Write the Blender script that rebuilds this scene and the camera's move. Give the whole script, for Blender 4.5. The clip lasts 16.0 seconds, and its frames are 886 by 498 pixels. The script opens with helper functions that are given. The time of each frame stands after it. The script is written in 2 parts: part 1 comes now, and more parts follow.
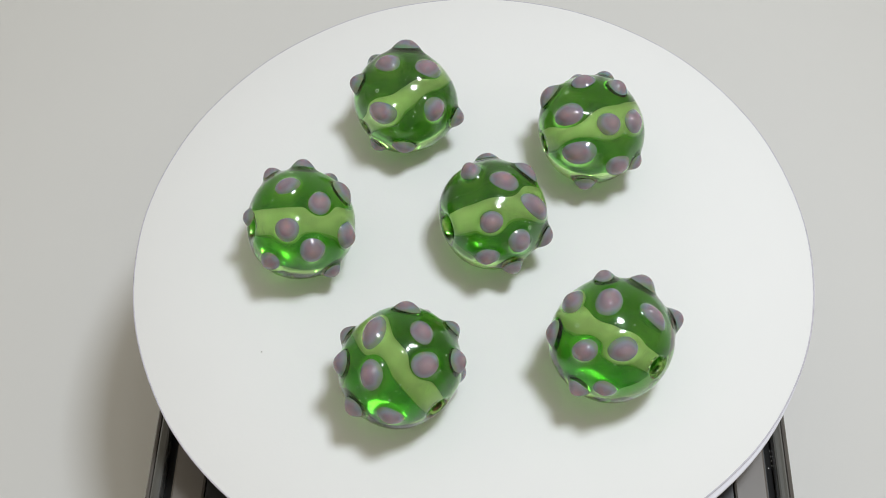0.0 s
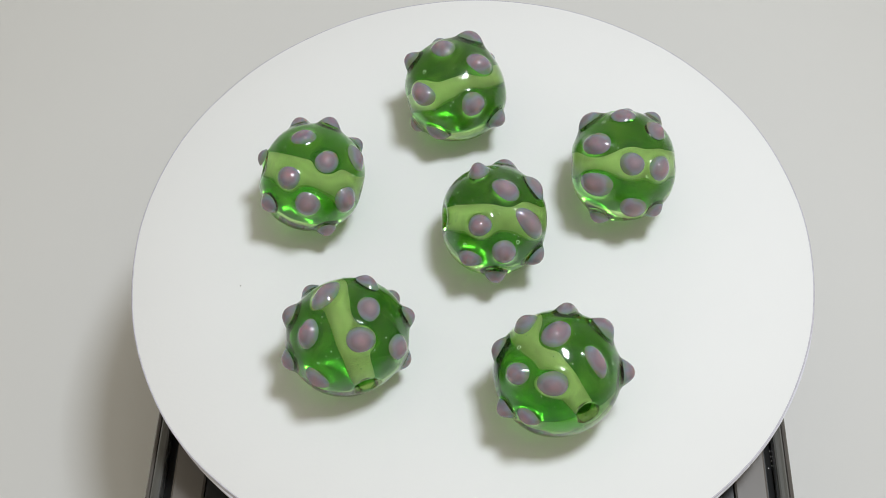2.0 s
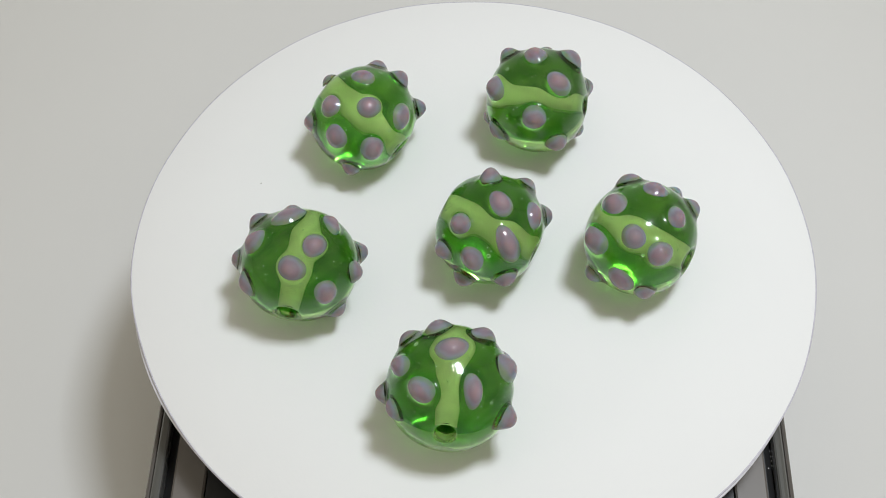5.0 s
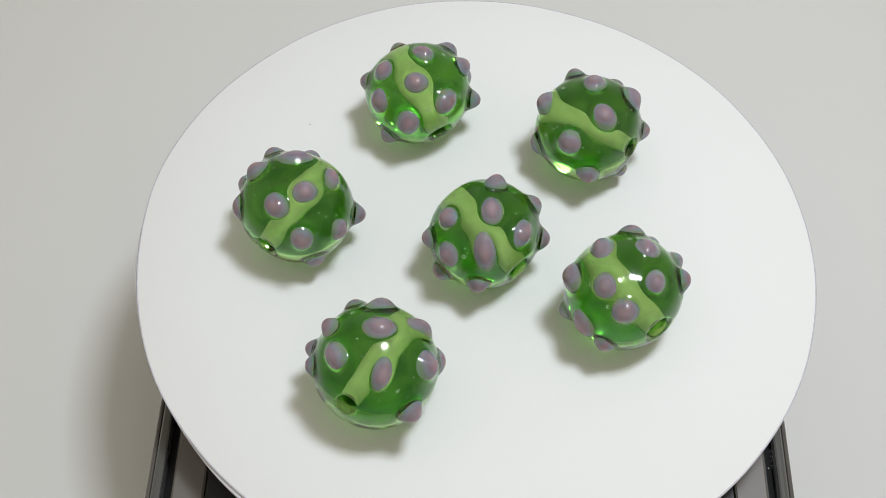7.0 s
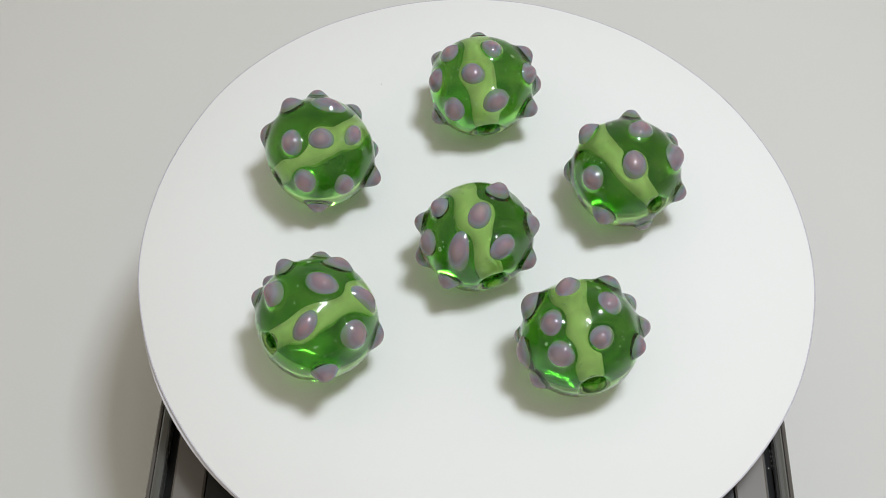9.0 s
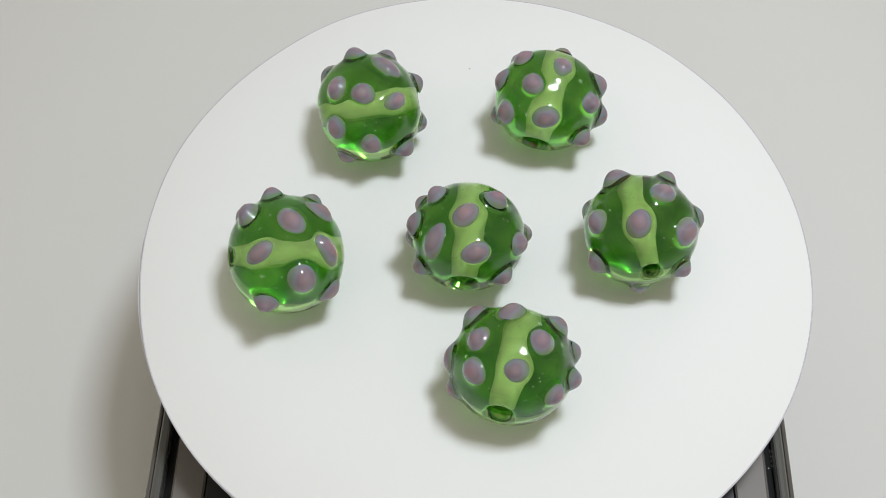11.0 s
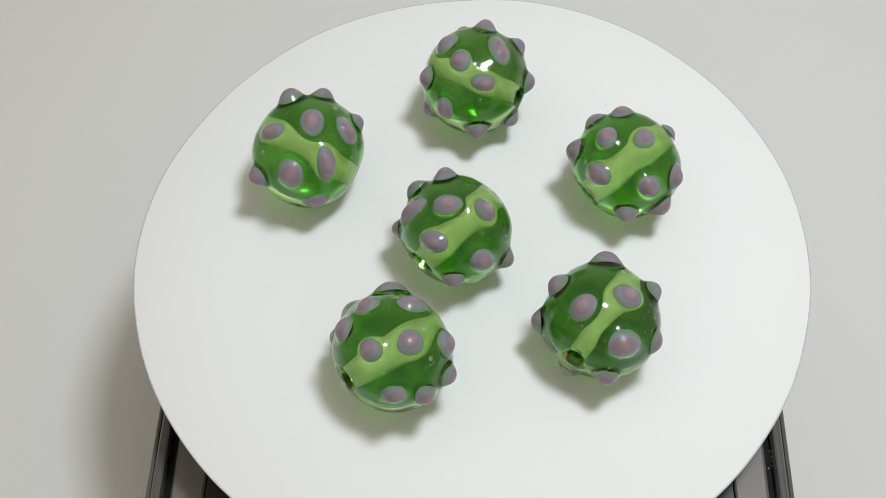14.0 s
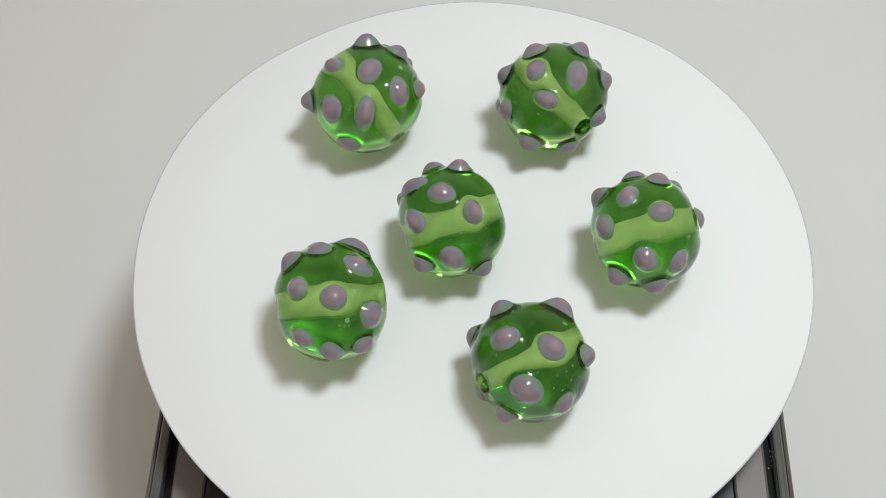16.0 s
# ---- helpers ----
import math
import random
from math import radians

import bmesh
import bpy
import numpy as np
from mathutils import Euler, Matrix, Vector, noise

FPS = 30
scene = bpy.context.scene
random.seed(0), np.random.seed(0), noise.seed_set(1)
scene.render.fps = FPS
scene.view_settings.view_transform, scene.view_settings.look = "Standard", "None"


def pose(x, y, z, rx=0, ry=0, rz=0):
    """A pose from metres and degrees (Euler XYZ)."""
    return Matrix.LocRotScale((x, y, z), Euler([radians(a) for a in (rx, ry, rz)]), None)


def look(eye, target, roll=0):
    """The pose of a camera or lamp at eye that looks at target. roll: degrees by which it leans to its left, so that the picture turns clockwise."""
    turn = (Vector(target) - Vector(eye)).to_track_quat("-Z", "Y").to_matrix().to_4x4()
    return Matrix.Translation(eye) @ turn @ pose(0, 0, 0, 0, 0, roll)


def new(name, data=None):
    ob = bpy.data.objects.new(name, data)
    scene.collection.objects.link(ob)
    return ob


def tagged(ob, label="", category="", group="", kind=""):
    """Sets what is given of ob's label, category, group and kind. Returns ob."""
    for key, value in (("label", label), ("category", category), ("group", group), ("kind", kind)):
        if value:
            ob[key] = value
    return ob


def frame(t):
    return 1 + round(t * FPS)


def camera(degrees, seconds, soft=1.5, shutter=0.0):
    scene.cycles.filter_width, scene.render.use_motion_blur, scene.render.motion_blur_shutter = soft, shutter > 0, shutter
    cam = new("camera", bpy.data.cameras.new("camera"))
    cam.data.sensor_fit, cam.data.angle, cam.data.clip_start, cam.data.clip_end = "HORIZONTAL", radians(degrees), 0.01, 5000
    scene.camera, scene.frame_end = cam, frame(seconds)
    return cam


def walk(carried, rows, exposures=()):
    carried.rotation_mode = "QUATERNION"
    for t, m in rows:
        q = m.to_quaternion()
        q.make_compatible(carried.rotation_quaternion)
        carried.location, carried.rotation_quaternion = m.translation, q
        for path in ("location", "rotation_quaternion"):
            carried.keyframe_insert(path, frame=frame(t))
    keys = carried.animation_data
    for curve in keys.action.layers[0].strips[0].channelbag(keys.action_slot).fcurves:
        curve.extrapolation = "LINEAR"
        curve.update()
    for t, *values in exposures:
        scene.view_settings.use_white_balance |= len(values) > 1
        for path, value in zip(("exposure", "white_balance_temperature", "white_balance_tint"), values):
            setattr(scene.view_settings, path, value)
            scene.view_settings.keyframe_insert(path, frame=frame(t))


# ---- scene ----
MM = 0.001
cam = camera(41.26, 16.0, soft=0.8)
EYE = Vector((0.0, -0.1196, 0.19274))
AIM = EYE + 0.22 * Vector((-0.02482, 0.52569, -0.85031))
walk(cam, [(0.0, look(EYE, AIM, -1.23)), (16.0, look(EYE, AIM, -1.23))])

# The turntable's angle in degrees, clockwise seen from above, second by second.
TURN = (0.0, 9.47, 19.12, 29.08, 39.33, 49.86, 60.73, 72.03, 83.51, 95.1, 107.18, 119.71, 132.41, 145.35, 158.75, 172.61, 186.72)

# ---- light: a small lamp close above, and the soft white of the room ----
scene.view_settings.exposure = 3.0
world = bpy.data.worlds.new("room_light")
scene.world = world
world.use_nodes = True
world.node_tree.nodes["Background"].inputs["Color"].default_value = (1.0, 0.92, 0.765, 1)
world.node_tree.nodes["Background"].inputs["Strength"].default_value = 0.0512
lamp_data = bpy.data.lights.new("lamp", "AREA")
lamp_data.shape, lamp_data.size, lamp_data.energy, lamp_data.color = "SQUARE", 0.072, 0.1395, (0.905, 0.968, 1.045)
lamp = new("lamp", lamp_data)
spot_data = bpy.data.lights.new("small_lamp", "AREA")
spot_data.shape, spot_data.size, spot_data.energy = "DISK", 0.016, 0.0044
small_lamp = new("small_lamp", spot_data)
small_lamp.matrix_world = look((0.035, -0.01, 0.40), (0, 0, 0))
lamp.matrix_world = look((0.1065, 0.0064, 0.411), (0, 0, 0))


# ---- materials ----
def material(name, colour, rough=0.5, metal=0.0, noise_scale=400.0, vary=0.06, bump=0.0, bump_scale=2000.0, coat=0.0):
    m = bpy.data.materials.new(name)
    m.use_nodes = True
    n, l = m.node_tree.nodes, m.node_tree.links
    b = n["Principled BSDF"]
    b.inputs["Roughness"].default_value, b.inputs["Metallic"].default_value = rough, metal
    b.inputs["Coat Weight"].default_value = coat
    co = n.new("ShaderNodeTexCoord")
    t = n.new("ShaderNodeTexNoise")
    t.inputs["Scale"].default_value, t.inputs["Detail"].default_value = noise_scale, 4
    l.new(co.outputs["Object"], t.inputs["Vector"])
    r = n.new("ShaderNodeMapRange")
    r.inputs["To Min"].default_value, r.inputs["To Max"].default_value = 1 - vary, 1 + vary
    l.new(t.outputs["Fac"], r.inputs["Value"])
    x = n.new("ShaderNodeMix")
    x.data_type, x.blend_type = "RGBA", "MULTIPLY"
    x.inputs["Factor"].default_value = 1
    x.inputs["A"].default_value = (*colour, 1)
    l.new(r.outputs["Result"], x.inputs["B"])
    l.new(x.outputs["Result"], b.inputs["Base Color"])
    if bump:
        g = n.new("ShaderNodeTexNoise")
        g.inputs["Scale"].default_value, g.inputs["Detail"].default_value = bump_scale, 3
        l.new(co.outputs["Object"], g.inputs["Vector"])
        u = n.new("ShaderNodeBump")
        u.inputs["Strength"].default_value, u.inputs["Distance"].default_value = bump, 0.0001
        l.new(g.outputs["Fac"], u.inputs["Height"])
        l.new(u.outputs["Normal"], b.inputs["Normal"])
    return m


PAPER = material("white_paper", (0.84, 0.845, 0.84), 0.75, noise_scale=60, vary=0.012, bump=0.15, bump_scale=1500)
EDGE_RING = material("paper_edge_ring", (0.58, 0.565, 0.63), 0.8, noise_scale=500, vary=0.25)
PLATTER = material("white_card", (0.80, 0.80, 0.87), 0.6, noise_scale=80, vary=0.02)
CLOTH = material("backdrop_paper", (0.77, 0.772, 0.757), 0.8, noise_scale=14, vary=0.02, bump=0.15, bump_scale=900)
BLACK = material("black_plastic", (0.012, 0.012, 0.012), 0.35, noise_scale=300, vary=0.2)
PANEL = material("grey_panel", (0.165, 0.15, 0.135), 0.4, noise_scale=120, vary=0.1)
RIM = material("grey_rim", (0.10, 0.10, 0.092), 0.22, noise_scale=200, vary=0.1)
EDGE = material("dark_rim", (0.10, 0.09, 0.08), 0.2, noise_scale=200, vary=0.1)
LINING = material("hole_lining", (0.95, 0.94, 0.80), 0.8, noise_scale=650, vary=0.25, bump=0.3, bump_scale=3000)
# Opaque pale green that stands in for lamp glints on bubbles in the glass.
GLINT = material("pale_glint", (0.50, 0.74, 0.40), 0.12, vary=0.1)
SPECK = material("dark_speck", (0.42, 0.40, 0.38), 0.8)

GLASS = bpy.data.materials.new("green_glass")
GLASS.use_nodes = True
gn, gl = GLASS.node_tree.nodes, GLASS.node_tree.links
gb = gn["Principled BSDF"]
gb.inputs["Transmission Weight"].default_value = 1.0
gb.inputs["Roughness"].default_value, gb.inputs["IOR"].default_value = 0.035, 1.5
gb.inputs["Coat Weight"].default_value, gb.inputs["Coat Roughness"].default_value = 0.15, 0.22
gco, gno, gra = gn.new("ShaderNodeTexCoord"), gn.new("ShaderNodeTexNoise"), gn.new("ShaderNodeValToRGB")
gno.inputs["Scale"].default_value, gno.inputs["Detail"].default_value = 160, 2
gra.color_ramp.elements[0].position, gra.color_ramp.elements[0].color = 0.35, (0.38, 0.75, 0.17, 1)
gra.color_ramp.elements[1].position, gra.color_ramp.elements[1].color = 0.66, (0.55, 0.88, 0.28, 1)
gl.new(gco.outputs["Object"], gno.inputs["Vector"])
gl.new(gno.outputs["Fac"], gra.inputs["Fac"])
gob, gmx = gn.new("ShaderNodeObjectInfo"), gn.new("ShaderNodeMix")
gmx.data_type, gmx.blend_type = "RGBA", "MULTIPLY"
gmx.inputs["Factor"].default_value = 1
gl.new(gra.outputs["Color"], gmx.inputs["A"])
gl.new(gob.outputs["Color"], gmx.inputs["B"])
gl.new(gmx.outputs["Result"], gb.inputs["Base Color"])
gwa, gbu = gn.new("ShaderNodeTexNoise"), gn.new("ShaderNodeBump")
gwa.inputs["Scale"].default_value, gwa.inputs["Detail"].default_value = 330, 2
gbu.inputs["Strength"].default_value, gbu.inputs["Distance"].default_value = 0.11, 0.0004
gl.new(gco.outputs["Object"], gwa.inputs["Vector"])
gl.new(gwa.outputs["Fac"], gbu.inputs["Height"])
gl.new(gbu.outputs["Normal"], gb.inputs["Normal"])

# Tint sheet added inside each bead; stands in for green deepening with glass thickness.
THICKNESS_TINT = bpy.data.materials.new("thickness_tint")
THICKNESS_TINT.use_nodes = True
pn, pl = THICKNESS_TINT.node_tree.nodes, THICKNESS_TINT.node_tree.links
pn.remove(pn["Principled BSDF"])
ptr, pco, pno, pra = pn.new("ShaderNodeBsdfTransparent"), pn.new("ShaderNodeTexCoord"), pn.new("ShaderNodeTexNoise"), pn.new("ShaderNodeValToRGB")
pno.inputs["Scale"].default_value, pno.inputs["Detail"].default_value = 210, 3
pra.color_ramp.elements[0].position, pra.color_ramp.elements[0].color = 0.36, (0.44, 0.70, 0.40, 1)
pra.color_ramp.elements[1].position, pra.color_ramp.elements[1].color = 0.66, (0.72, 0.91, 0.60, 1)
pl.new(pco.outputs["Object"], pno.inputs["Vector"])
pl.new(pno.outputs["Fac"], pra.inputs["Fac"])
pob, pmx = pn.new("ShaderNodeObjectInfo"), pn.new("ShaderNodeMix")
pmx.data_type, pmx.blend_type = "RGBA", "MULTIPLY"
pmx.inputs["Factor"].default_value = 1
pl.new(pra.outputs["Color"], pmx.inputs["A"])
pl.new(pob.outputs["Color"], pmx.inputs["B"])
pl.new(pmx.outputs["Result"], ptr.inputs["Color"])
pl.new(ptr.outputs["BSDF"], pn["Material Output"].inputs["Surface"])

# Lavender glass that turns bluish towards the foot of each dot.
DOT = bpy.data.materials.new("lavender_glass")
DOT.use_nodes = True
dn, dl = DOT.node_tree.nodes, DOT.node_tree.links
db = dn["Principled BSDF"]
db.inputs["Roughness"].default_value, db.inputs["IOR"].default_value = 0.04, 1.52
db.inputs["Subsurface Weight"].default_value, db.inputs["Subsurface Scale"].default_value = 0.7, 0.0009
dco, dse, dno, dad, dra = (dn.new("ShaderNodeTexCoord"), dn.new("ShaderNodeAttribute"), dn.new("ShaderNodeTexNoise"),
                           dn.new("ShaderNodeMath"), dn.new("ShaderNodeValToRGB"))
din, dmu = dn.new("ShaderNodeObjectInfo"), dn.new("ShaderNodeMath")
dno.noise_dimensions = "4D"
dno.inputs["Scale"].default_value, dno.inputs["Detail"].default_value = 380, 2
dhu = dn.new("ShaderNodeMath")
dhu.operation = "MULTIPLY"
dhu.inputs[1].default_value = 90.0
dl.new(din.outputs["Random"], dhu.inputs[0])
dl.new(dhu.outputs["Value"], dno.inputs["W"])
dl.new(dco.outputs["Object"], dno.inputs["Vector"])
dmu.operation = "MULTIPLY_ADD"
dmu.inputs[1].default_value, dmu.inputs[2].default_value = 1.0, -0.3
dse.attribute_name = "rise"
dl.new(dse.outputs["Fac"], dmu.inputs[0])
dad.operation = "MULTIPLY_ADD"
dad.inputs[1].default_value = 0.6
dl.new(dno.outputs["Fac"], dad.inputs[0])
dl.new(dmu.outputs["Value"], dad.inputs[2])
dra.color_ramp.elements[0].position, dra.color_ramp.elements[0].color = 0.2, (0.235, 0.25, 0.285, 1)
dra.color_ramp.elements[1].position, dra.color_ramp.elements[1].color = 0.92, (0.32, 0.24, 0.27, 1)
# Greenish foot colour paints the pale ring that glass refracts round each dot.
dfoot = dra.color_ramp.elements.new(0.0)
dfoot.color = (0.25, 0.35, 0.23, 1)
dmid = dra.color_ramp.elements.new(0.45)
dmid.color = (0.24, 0.20, 0.24, 1)
dl.new(dad.outputs["Value"], dra.inputs["Fac"])
dl.new(dra.outputs["Color"], db.inputs["Base Color"])
dtr = dn.new("ShaderNodeMapRange")
dtr.inputs["From Min"].default_value, dtr.inputs["From Max"].default_value = 0.0, 0.25
dtr.inputs["To Min"].default_value, dtr.inputs["To Max"].default_value = 0.3, 0.0
dl.new(dad.outputs["Value"], dtr.inputs["Value"])
dl.new(dtr.outputs["Result"], db.inputs["Transmission Weight"])


# ---- mesh helpers ----
def mesh_of(name, verts, faces, mat, smooth=True):
    me = bpy.data.meshes.new(name)
    me.from_pydata(verts, [], faces)
    me.validate()
    bm = bmesh.new()
    bm.from_mesh(me)
    bmesh.ops.recalc_face_normals(bm, faces=bm.faces)
    bm.to_mesh(me)
    bm.free()
    me.materials.append(mat)
    for f in me.polygons:
        f.use_smooth = smooth
    return me


def part(name, me, parent, m=None, label=""):
    ob = new(name, me)
    ob.parent = parent
    if m is not None:
        ob.matrix_basis = m
    return tagged(ob, label) if label else ob


def lathe(profile, steps, closed=False, wobble=None):
    """Turns (radius, height) pairs round z. Ends on the axis become one vertex."""
    verts, rings = [], []
    for r, z in profile:
        if r <= 1e-9:
            rings.append([len(verts)])
            verts.append((0, 0, z))
        else:
            rings.append(list(range(len(verts), len(verts) + steps)))
            for i in range(steps):
                a = math.tau * i / steps
                k = r * (wobble(a) if wobble else 1)
                verts.append((k * math.cos(a), k * math.sin(a), z))
    faces = []
    pairs = list(zip(rings, rings[1:])) + ([(rings[-1], rings[0])] if closed else [])
    for a, b in pairs:
        for i in range(steps):
            j = (i + 1) % steps
            if len(a) == 1:
                faces.append((a[0], b[i], b[j]))
            elif len(b) == 1:
                faces.append((a[i], a[j], b[0]))
            else:
                faces.append((a[i], a[j], b[j], b[i]))
    return verts, faces


def extruded(outline, y0, y1):
    """A bar along y from an (x, z) outline."""
    n = len(outline)
    verts = [(x, y0, z) for x, z in outline] + [(x, y1, z) for x, z in outline]
    faces = [(i, (i + 1) % n, n + (i + 1) % n, n + i) for i in range(n)]
    return verts, faces + [tuple(range(n)), tuple(range(2 * n - 1, n - 1, -1))]


# ---- backdrop: a white sheet that lies flat and sweeps up behind ----
FLOOR = -0.064


def backdrop():
    path = [(-1.2, FLOOR), (0.25, FLOOR)]
    path += [(0.25 + 0.25 * math.sin(a), FLOOR + 0.25 - 0.25 * math.cos(a)) for a in [math.pi / 2 * i / 16 for i in range(1, 17)]]
    path += [(0.5, 1.0)]
    verts, faces = [], []
    for y, z in path:
        verts += [(-1.2, y, z), (1.2, y, z)]
    faces = [(2 * i, 2 * i + 1, 2 * i + 3, 2 * i + 2) for i in range(len(path) - 1)]
    ob = new("backdrop", mesh_of("backdrop", verts, faces, CLOTH))
    s = ob.modifiers.new("sheet", "SOLIDIFY")
    s.thickness, s.offset = 0.0015, -1
    return tagged(ob, "plain white paper backdrop lying under the turntable", "backdrop", kind="structure")


backdrop()


# ---- turntable ----
def edge_outline(a):
    """The uneven outline of the hand-cut round, as a share of its radius."""
    return 1 + 0.0091 * math.sin(2 * a) + 0.0022 * math.cos(3 * a) - 0.0024 * math.sin(3 * a) - 0.0026 * math.sin(4 * a) - 0.0019 * math.cos(5 * a) + 0.0006 * math.sin(17 * a)


def turntable():
    top = -0.0125
    thing = tagged(new("turntable"), "black plastic turntable with grey side panels and a white platter", "turntable")
    thing.location = (0.0002, 0, FLOOR)
    lift = -FLOOR
    y0, y1 = -0.085, 0.03
    t = lift + top

    def bar(name, outline, mat, label=""):
        part(name, mesh_of(name, *extruded([(x * MM, z * MM + t) for x, z in outline], y0, y1), mat, False), thing, label=label)

    bar("base", [(-48.1, -0.6), (48.1, -0.6), (48.1, -2.5), (55.0, -2.5), (56.2, -2.8), (56.2, -t / MM), (-56.2, -t / MM), (-56.2, -2.8), (-55.0, -2.5), (-48.1, -2.5)], BLACK)
    for s in (-1, 1):
        bar("side_panel", [(s * x, z) for x, z in ((48.2, -2.4), (48.4, -0.3), (48.7, 0), (53.9, 0), (54.3, -0.4), (54.4, -2.4))], PANEL, "satin grey panel strip")
        bar("side_rim", [(s * x, z) for x, z in ((56.3, -20), (56.3, -0.5), (56.4, -0.15), (56.7, 0), (57.3, -0.02), (57.8, -0.2), (58.15, -0.6), (58.3, -1.2), (58.3, -20))], RIM, "grey rounded rim")
        bar("outer_rim", [(s * x, z) for x, z in ((58.4, -t / MM), (58.4, -1.4), (58.55, -1.15), (58.8, -1.1), (59.05, -1.2), (59.25, -1.45), (59.4, -1.85), (59.5, -2.4), (59.5, -t / MM))], EDGE, "dark outer rim")
    part("spindle", mesh_of("spindle", *lathe([(0, t - 0.0006), (0.03, t - 0.0006), (0.03, lift - 0.0022), (0, lift - 0.0022)], 48), BLACK, False), thing)

    def edge(a):
        """Standing out a little from under the paper along two stretches."""
        d1, d2 = [(a - radians(q) + math.pi) % math.tau - math.pi for q in (-55, -2)]
        return edge_outline(a) - 0.0015 + 0.009 * math.exp(-(d1 / 0.38) ** 2) + 0.007 * math.exp(-(d2 / 0.3) ** 2)

    prof = [(0, -2.2), (63.8, -2.2), (64.4, -2.0), (64.7, -1.5), (64.7, -0.95), (64.5, -0.7), (60.0, -0.68), (57.0, -0.36), (0, -0.36)]
    return part("platter", mesh_of("platter", *lathe([(r * MM, z * MM + lift) for r, z in prof], 160, wobble=edge), PLATTER), thing,
                label="round white card platter")


platter = turntable()


def paper_disc():
    def cut(a):
        """Cut a little short of the platter along two stretches."""
        d1, d2 = [(a - radians(q) + math.pi) % math.tau - math.pi for q in (-104, -48)]
        return edge_outline(a) - 0.015 * math.exp(-(d1 / 0.3) ** 2) - 0.007 * math.exp(-(d2 / 0.35) ** 2)
    prof = [(0, -0.32), (64.55, -0.32), (64.7, -0.25), (64.7, -0.08), (64.55, 0), (40, 0), (0, 0)]
    me = mesh_of("paper_disc", *lathe([(r * MM, z * MM) for r, z in prof], 220, wobble=cut), PAPER)
    disc = tagged(new("paper_disc", me), "hand-cut round white paper disc on the turntable", "paper disc")
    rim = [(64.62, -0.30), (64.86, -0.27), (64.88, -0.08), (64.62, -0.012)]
    part("edge_outline", mesh_of("edge_outline", *lathe([(r * MM, z * MM) for r, z in rim], 220, closed=True, wobble=cut), EDGE_RING), disc, label="thin greyish ring round the edge of the paper")
    return disc


disc = paper_disc()


# ---- beads ----
def body_profile(r, a, hole, flare):
    """Outline of a drilled, slightly barrel-shaped bead as (radius, height along the hole)."""
    out = []
    top = math.acos(((hole + 1.2 * flare) / r) ** (1 / 0.86))
    for i in range(-36, 37):
        u = top * i / 36
        out.append((r * math.cos(u) ** 0.86, a * math.sin(u)))
    zt = out[-1][1]
    lip = [(hole + q * flare, zt - z * flare ** 0.5) for q, z in ((1.0, -0.06), (0.85, -0.07), (0.66, -0.03), (0.5, 0.06), (0.33, 0.2), (0.2, 0.38), (0.1, 0.6), (0.03, 0.9), (0, 1.2))]
    return [(q, -z) for q, z in reversed(lip)] + out + lip, zt - 1.2 * flare ** 0.5 - 0.1


def ball_mesh(name, mat):
    bm = bmesh.new()
    bmesh.ops.create_icosphere(bm, subdivisions=2, radius=MM)
    me = bpy.data.meshes.new(name)
    bm.to_mesh(me)
    bm.free()
    me.materials.append(mat)
    for f in me.polygons:
        f.use_smooth = True
    return me


def pit_mesh():
    """Ring of 1 mm radius: the painted glint of a bubble burst in glass."""
    ring = [(0.8 + 0.2 * math.cos(a), 0.14 * math.sin(a)) for a in [math.tau * i / 8 for i in range(8)]]
    return mesh_of("bubble", *lathe([(r * MM, z * MM) for r, z in ring], 20, closed=True), GLINT)


BUBBLE, SEED = pit_mesh(), ball_mesh("seed", GLINT)


def dot_mesh(n, ahead, aside, onto, rnd):
    """A dot of coloured glass melted into the ball: a skin over the rise in the glass, and an underside below it."""
    steps, rings = 40, [0.0, 0.12, 0.24, 0.36, 0.48, 0.6, 0.7, 0.79, 0.87, 0.94, 0.98, 1.0]
    w1, w2, lean, way = rnd.uniform(0, math.tau), rnd.uniform(0, math.tau), rnd.uniform(0.04, 0.2), rnd.uniform(0, math.tau)
    verts, lifts, rise = [], [], []
    for under in (False, True):
        for q in (rings[:-1] if under else rings):
            for i in range(1 if q == 0 else steps):
                a = math.tau * i / steps
                k = q * (0.82 if under else 1) * (1 + 0.045 * math.sin(2 * a + w1) + 0.03 * math.sin(3 * a + w2))
                verts.append(n * 10.4 + ahead * (k * math.cos(a)) + aside * (k * math.sin(a)))
                lifts.append(-0.12 if under else 0.10 * (1 - q ** 6) + 0.015)
                rise.append(1 - math.hypot(k * math.cos(a) - lean * math.cos(way), k * math.sin(a) - lean * math.sin(way)))
    faces = []
    for base, count, flip in ((0, len(rings), False), (1 + steps * (len(rings) - 1), len(rings) - 1, True)):
        def at(ring, i):
            return base if ring == 0 else base + 1 + (ring - 1) * steps + i % steps
        for ring in range(count - 1):
            for i in range(steps):
                f = (base, at(1, i), at(1, i + 1)) if ring == 0 else (at(ring, i), at(ring + 1, i), at(ring + 1, i + 1), at(ring, i + 1))
                faces.append(f[::-1] if flip else f)
    top, low = 1 + (len(rings) - 2) * steps, 1 + steps * (len(rings) - 1) + 1 + (len(rings) - 3) * steps
    faces += [(top + i, low + i, low + (i + 1) % steps, top + (i + 1) % steps) for i in range(steps)]
    me = mesh_of("raised_dot", [tuple(v) for v in onto(verts, lifts)], faces, DOT)
    me.attributes.new("rise", "FLOAT", "POINT").data.foreach_set("value", rise)
    return me


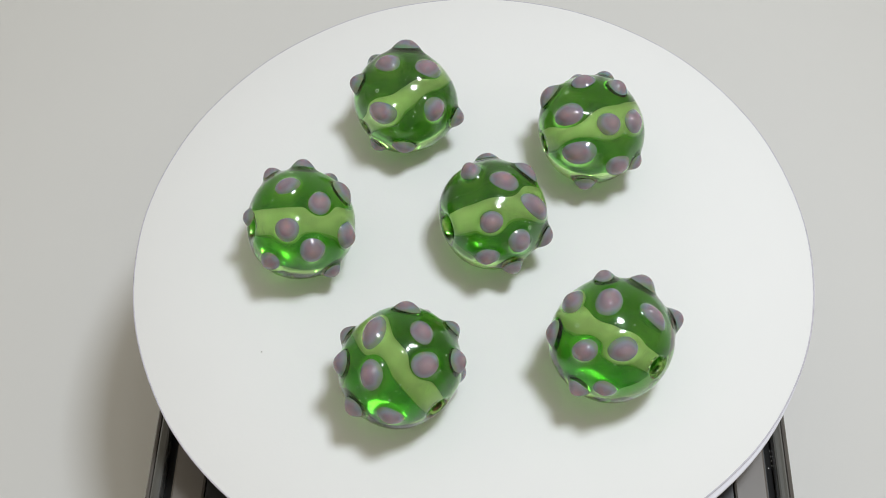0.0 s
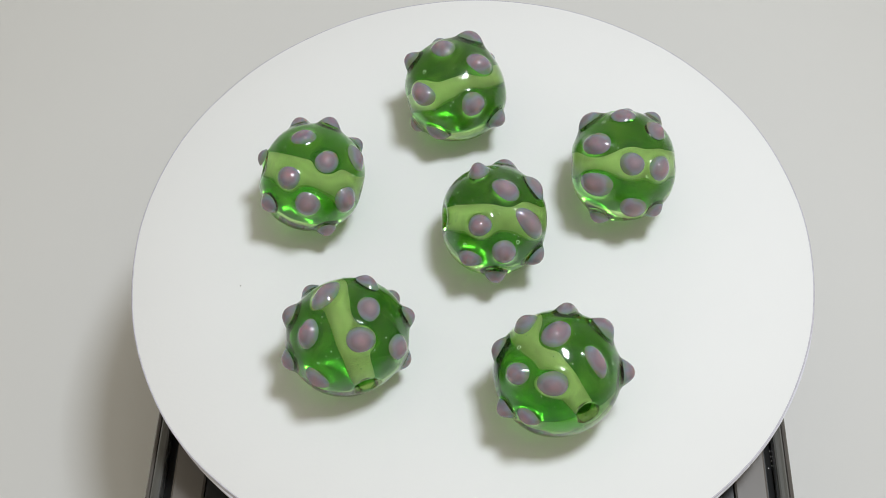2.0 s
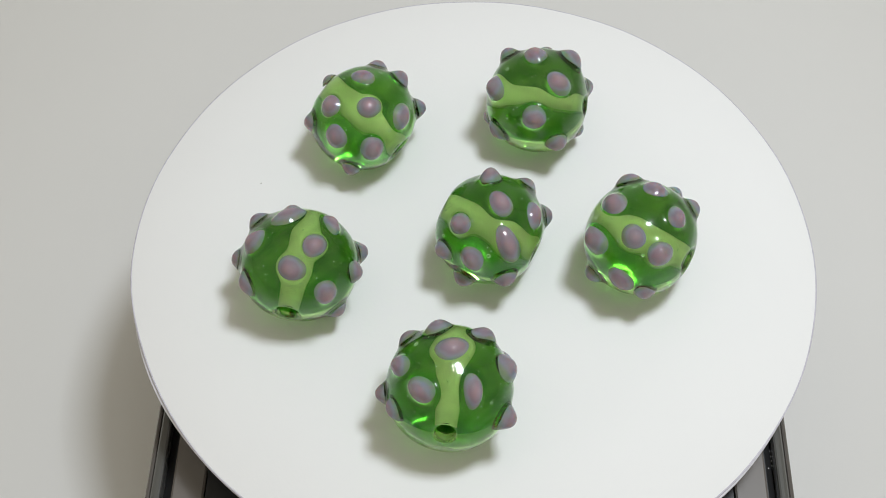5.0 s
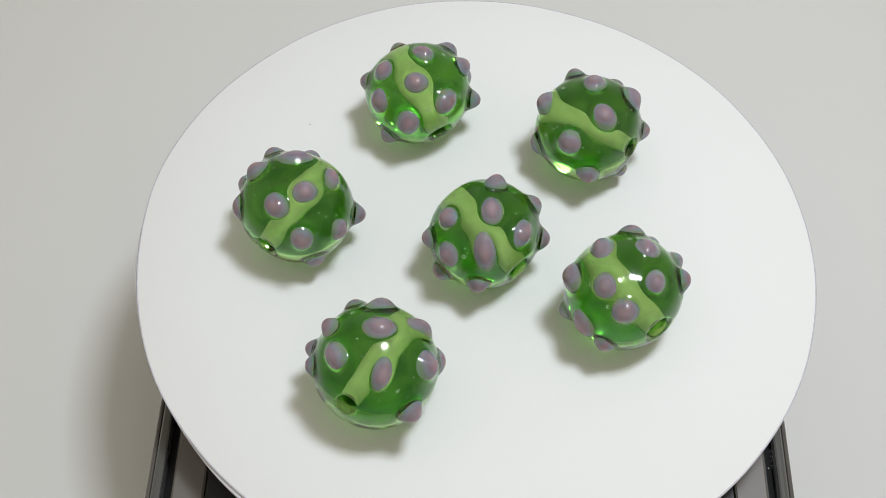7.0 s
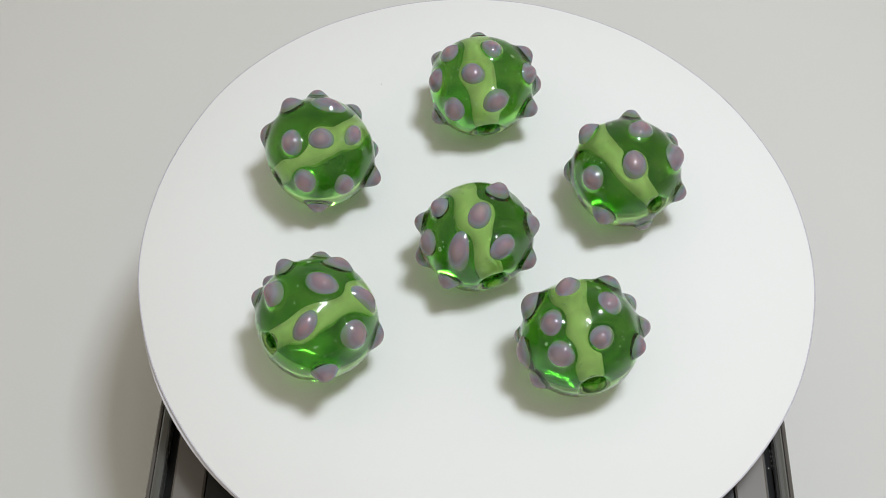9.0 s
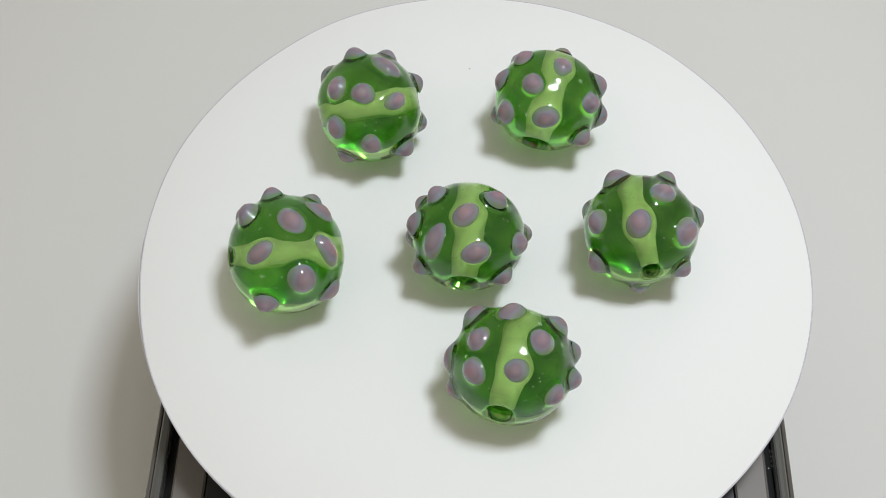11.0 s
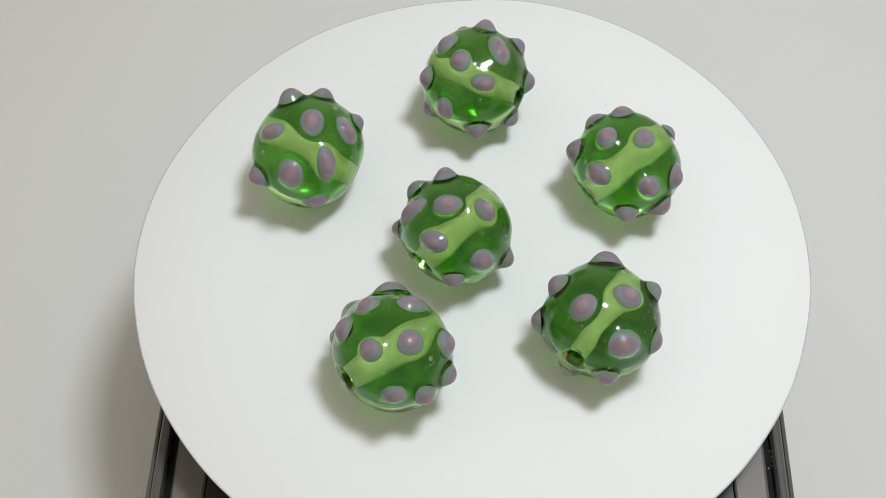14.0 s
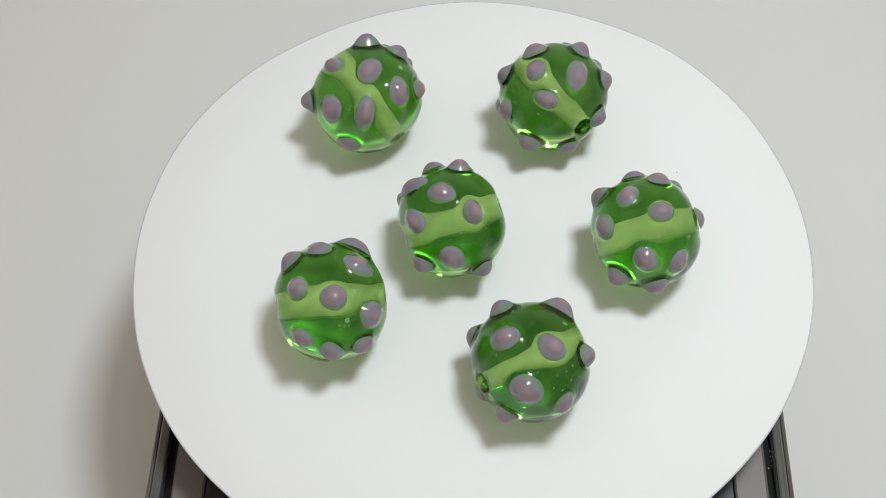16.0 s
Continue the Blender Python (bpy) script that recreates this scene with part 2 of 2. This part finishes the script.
def glass_bead(seed, label, at, radius, squash, axis, hole, flare, depth, dots):
    """depth: the depth of the green. dots: azimuth, elevation, half length, half width, the turn of the length from the east and the height, if it stands out."""
    rnd = random.Random(seed)
    az, el = radians(axis[0]), radians(axis[1])
    h = Vector((math.cos(az) * math.cos(el), math.sin(az) * math.cos(el), math.sin(el)))
    turn = h.to_track_quat("Z", "Y").to_matrix().to_4x4()
    r, half = radius, radius * 0.945
    thing = tagged(new("glass_bead"), label, "bead", "beads on the turntable")
    prof, bore = body_profile(r, half, hole, flare)
    wob = [rnd.uniform(0, math.tau) for _ in range(3)]
    feet = []
    for a, e, *form in dots:
        a, e = radians(a), radians(e)
        long, wide, spin, *high = form or (rnd.uniform(2.3, 2.7), rnd.uniform(1.95, 2.25), rnd.uniform(0, 180))
        n = Vector((math.cos(a) * math.cos(e), math.sin(a) * math.cos(e), math.sin(e) / squash)).normalized()
        east = Vector((0, 0, 1)).cross(n).normalized()
        ahead = Matrix.Rotation(radians(spin), 3, n) @ east
        feet.append((n, ahead, n.cross(ahead), long, wide, high[0] if high else rnd.choice((1.2, 1.45, 1.7)) if long < 1.45 * wide else 1.25))

    def shaped(points):
        """Millimetres, uneven, with the glass drawn up round every dot."""
        p = np.array(points, dtype=float)
        size = np.linalg.norm(p, axis=1)
        n = p / size[:, None]
        x, y, z = n.T
        k = (1 + 0.010 * np.sin(2.2 * x + wob[0]) * np.cos(2.7 * y + wob[1]) + 0.005 * np.sin(5 * z + wob[2] + 3 * x)
             + 0.004 * np.sin(8 * x + wob[0]) * np.sin(7 * y + wob[1]) * np.cos(6 * z + wob[2]))
        swell = np.zeros(len(p))
        for d, ahead, aside, long, wide, tall in feet:
            u, v = r * (n @ np.array(ahead)) / long, r * (n @ np.array(aside)) / wide
            rho = u * u + v * v
            swell += np.where(n @ np.array(d) > 0.5, tall * np.exp(-(rho / 0.62) ** 1.25), 0)
        outside = np.clip(5 * (size / (0.8 * r) - 0.8), 0, 1)
        return (p * k[:, None] + n * (np.minimum(swell, 2.4) * outside)[:, None]) * (1, 1, squash)

    verts, faces = lathe(prof, 150, closed=True)
    spun = np.array([tuple(turn @ Vector(v)) for v in verts])
    body = shaped(spun)
    centre = Vector((0, 0, -body[:, 2].min()))
    ball = part("body", mesh_of("bead_body", [((Vector(v) + centre) * MM)[:] for v in body], faces, GLASS), thing, label="clear green glass ball with a bored hole")
    ball.color = (depth, depth, depth, 1)

    def along(profile):
        tv, tf = lathe(profile, 60, closed=True)
        return [((Vector(v) + centre) * MM)[:] for v in shaped([turn @ Vector(v) for v in tv])], tf

    u = np.linspace(-1.5, 1.5, 400)
    swept = np.array([r * np.cos(u) ** 0.86, half * np.sin(u)])

    def onto(directions, lifts):
        """Places on the ball's surface in these directions, lifted by so many millimetres."""
        d = np.array(directions, dtype=float)
        d /= np.linalg.norm(d, axis=1)[:, None]
        reach = np.interp(d @ np.array(h), swept[1] / np.hypot(*swept), np.hypot(*swept))
        return (shaped(d * reach[:, None]) + d * np.array(lifts)[:, None] + np.array(centre)) * MM

    def skin(n, lift):
        return Vector(onto([n], [lift])[0])

    lining = [(hole + 0.06, -bore), (hole + 0.15, -bore + 0.3), (hole + 0.15, 0), (hole + 0.15, bore - 0.3), (hole + 0.06, bore), (hole + 0.05, bore), (hole + 0.05, 0), (hole + 0.05, -bore)]
    part("hole_lining", mesh_of("hole_lining", *along(lining), LINING), thing, label="pale powdery lining of the hole")
    # Lens-shaped tint added across the bead to darken what is seen through it.
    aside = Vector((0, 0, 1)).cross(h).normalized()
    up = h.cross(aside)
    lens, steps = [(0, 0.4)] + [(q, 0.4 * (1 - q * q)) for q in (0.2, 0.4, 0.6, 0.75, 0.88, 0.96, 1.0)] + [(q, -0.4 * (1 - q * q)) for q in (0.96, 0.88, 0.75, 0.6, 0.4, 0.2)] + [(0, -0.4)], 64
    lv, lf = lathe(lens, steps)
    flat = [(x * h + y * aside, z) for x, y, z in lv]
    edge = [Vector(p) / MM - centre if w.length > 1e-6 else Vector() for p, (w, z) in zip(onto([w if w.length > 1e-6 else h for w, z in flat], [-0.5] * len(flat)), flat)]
    inner = part("inner_layer", mesh_of("inner_layer", [((e * w.length + up * (z - 0.2) + centre) * MM)[:] for e, (w, z) in zip(edge, flat)], lf, THICKNESS_TINT), thing, label="added green tint sheet for the thickness of the glass")
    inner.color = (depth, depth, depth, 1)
    for n, ahead, aside, long, wide, tall in feet:
        part("raised_dot", dot_mesh(n, ahead * long * 0.91, aside * wide * 0.91, onto, rnd), thing, label="raised lavender-grey glass dot")
    for i in range(120):
        n = Vector((rnd.uniform(-1, 1), rnd.uniform(-1, 1), rnd.uniform(-0.1, 1))).normalized()
        if abs(n.dot(h)) < 0.85 and all(n.angle(f[0]) > 0.25 for f in feet):
            if i < 6:
                part("bubble", BUBBLE, thing, Matrix.Translation(skin(n, 0)) @ n.to_track_quat("Z", "Y").to_matrix().to_4x4() @ Matrix.Scale(rnd.uniform(0.22, 0.42), 4), "pale ring painted as the glint of a burst air bubble")
            else:
                part("seed", SEED, thing, Matrix.Translation(skin(n, rnd.uniform(-0.12, -0.06))) @ Matrix.Scale(rnd.uniform(0.06, 0.17), 4), "tiny pale ball painted as a glint in the glass")
    thing.location = (at[0] * MM, at[1] * MM, 0)
    return thing


BEAD_A = dict(label="translucent green glass bead with lavender dots and narrow hole", at=(-13.8, 27.7), radius=10.4, squash=0.955, axis=(37, 8), hole=1.35, flare=1.2, depth=0.97, dots=(
    (153, 70, 2.9, 2.4, 102), (9, 62, 2.9, 2.4, 101), (89, 38, 3.3, 2.7, 152), (-116, 35, 3.1, 2.4, 15, 1.9), (-47, 33, 2.6, 2.5, 5), (180, 30),
    (128, 14), (72, -3), (-20, -1), (-89, -5), (-125, -24), (30, -32)))
BEAD_B = dict(label="translucent green glass bead with crowded lavender dots", at=(22.6, 21.15), radius=10.5, squash=0.98, axis=(17, 5), hole=1.8, flare=1.4, depth=1.02, dots=(
    (118, 64, 2.6, 2.3, 149), (35, 60, 2.3, 2.05, 28), (-67, 56, 2.4, 2.3, 175), (-148, 55, 3.4, 2.3, 54), (-25, 42, 2.55, 2.4, 29), (154, 29, 3.0, 2.5, 133),
    (74, 22, 2.3, 2.1, 29), (-108, 26, 3.6, 2.6, 28), (103, 9), (133, 5), (-64, 7, 3.3, 2.5, 114), (-39, -7), (-97, -20)))
BEAD_C = dict(label="translucent green glass bead with tilted hole and lavender dots", at=(24.4, -25.0), radius=10.85, squash=0.99, axis=(-43, 19), hole=1.5, flare=0.9, depth=1.04, dots=(
    (131, 78, 3.2, 2.25, 29), (0, 56, 3.05, 1.75, 58), (-84, 55, 2.75, 2.05, 4, 2.1), (-133, 43, 2.5, 1.95, 55), (155, 43, 3.1, 2.3, 63), (100, 36, 3.4, 1.95, 78),
    (57, 31, 3.0, 2.6, 89), (18, 8, 2.4, 2.1, 0, 2.1), (-176, 20), (-100, 14, 2.2, 1.8, 0), (-123, 2, 2.0, 1.8, 0), (81, -5)))
BEAD_D = dict(label="translucent green glass bead with round hole and lavender dots", at=(-11.95, -30.8), radius=10.65, squash=0.965, axis=(-48, -3), hole=1.55, flare=1.4, depth=1.0, dots=(
    (26, 66, 2.45, 2.2, 161), (156, 65, 3.6, 2.3, 23), (-38, 56, 2.65, 2.35, 145), (-127, 50, 2.7, 2.2, 110), (81, 47, 2.5, 1.7, 169), (-170, 26),
    (-4, 23, 2.7, 2.25, 82), (-96, 15), (36, 12, 2.6, 2.05, 107), (-133, 4), (71, -9, 2.4, 2.1, 0, 2.2), (5, -20), (150, 8), (115, -18)))
BEAD_E = dict(label="translucent green glass bead with flat ends and lavender dots", at=(-31.9, -1.65), radius=10.35, squash=0.955, axis=(14, -18), hole=1.85, flare=1.9, depth=1.06, dots=(
    (129, 77, 2.55, 2.1, 176), (-16, 62, 2.5, 2.3, 179), (-98, 51, 2.45, 2.3, 144), (24, 33, 2.85, 2.5, 15), (89, 30, 2.8, 2.25, 120), (-68, 27, 2.85, 2.45, 81),
    (-26, 18, 3.1, 2.3, 88), (125, 22), (-170, 26), (-116, 10, 2.9, 2.0, 66), (66, -2, 2.4, 2.1, 0, 2.2), (104, -6), (-52, -18)))
BEAD_F = dict(label="translucent green glass bead with lavender dots amid other beads", at=(3.65, 1.2), radius=10.25, squash=0.98, axis=(25, -8), hole=1.75, flare=1.9, depth=1.0, dots=(
    (16, 79, 2.9, 2.25, 60), (143, 60, 2.6, 2.0, 65, 2.1), (-93, 49, 2.35, 2.1, 22, 1.85), (40, 41, 3.05, 2.15, 9), (-18, 39, 4.1, 2.2, 98), (98, 20, 3.1, 2.3, 128),
    (-60, 23, 2.9, 2.35, 114), (-95, 10), (67, 0), (-24, -3), (130, -9), (-68, -14)))
BEADS = [glass_bead(i + 11, **b) for i, b in enumerate((BEAD_A, BEAD_B, BEAD_C, BEAD_D, BEAD_E, BEAD_F))]


def dust_speck():
    me = mesh_of("dust_speck", *lathe([(0, 0), (0.14 * MM, 0.02 * MM), (0.1 * MM, 0.08 * MM), (0, 0.1 * MM)], 10), SPECK)
    ob = tagged(new("dust_speck", me), "tiny dark dust speck on the white paper", "speck")
    ob.location = (-38.2 * MM, -23.3 * MM, 0)
    return ob


speck = dust_speck()


def lint():
    """White crumbs of dust in the dark groove of the base."""
    me = mesh_of("lint", *lathe([(0, 0), (0.14 * MM, 0.03 * MM), (0.1 * MM, 0.12 * MM), (0, 0.16 * MM)], 8), PAPER)
    for x, y in ((56.3, -34.3), (56.4, -35.4), (56.4, -36.2), (56.4, -37.2), (55.7, -37.7)):
        ob = tagged(new("lint", me), "tiny white crumb of dust in a black groove", "dust", "dust in the groove")
        ob.location = (x * MM, y * MM, -15.0 * MM)


lint()


# ---- the turning ----
def angle(t):
    """The turntable's angle at t seconds, by a smooth curve through TURN."""
    i = min(int(t), 15)
    u = t - i
    p1, p2 = TURN[i], TURN[i + 1]
    p0 = TURN[i - 1] if i else 2 * p1 - p2 + 0.1
    p3 = TURN[i + 2] if i < 15 else 2 * p2 - p1 + 0.1
    return p1 + 0.5 * u * (p2 - p0 + u * (2 * p0 - 5 * p1 + 4 * p2 - p3 + u * (3 * (p1 - p2) + p3 - p0)))


def motions():
    times = [i * 0.2 for i in range(81)]
    for ob in [*BEADS, disc, platter, speck]:
        start = ob.matrix_basis.copy()
        walk(ob, [(t, Matrix.Rotation(radians(-angle(t)), 4, "Z") @ start) for t in times])


motions()
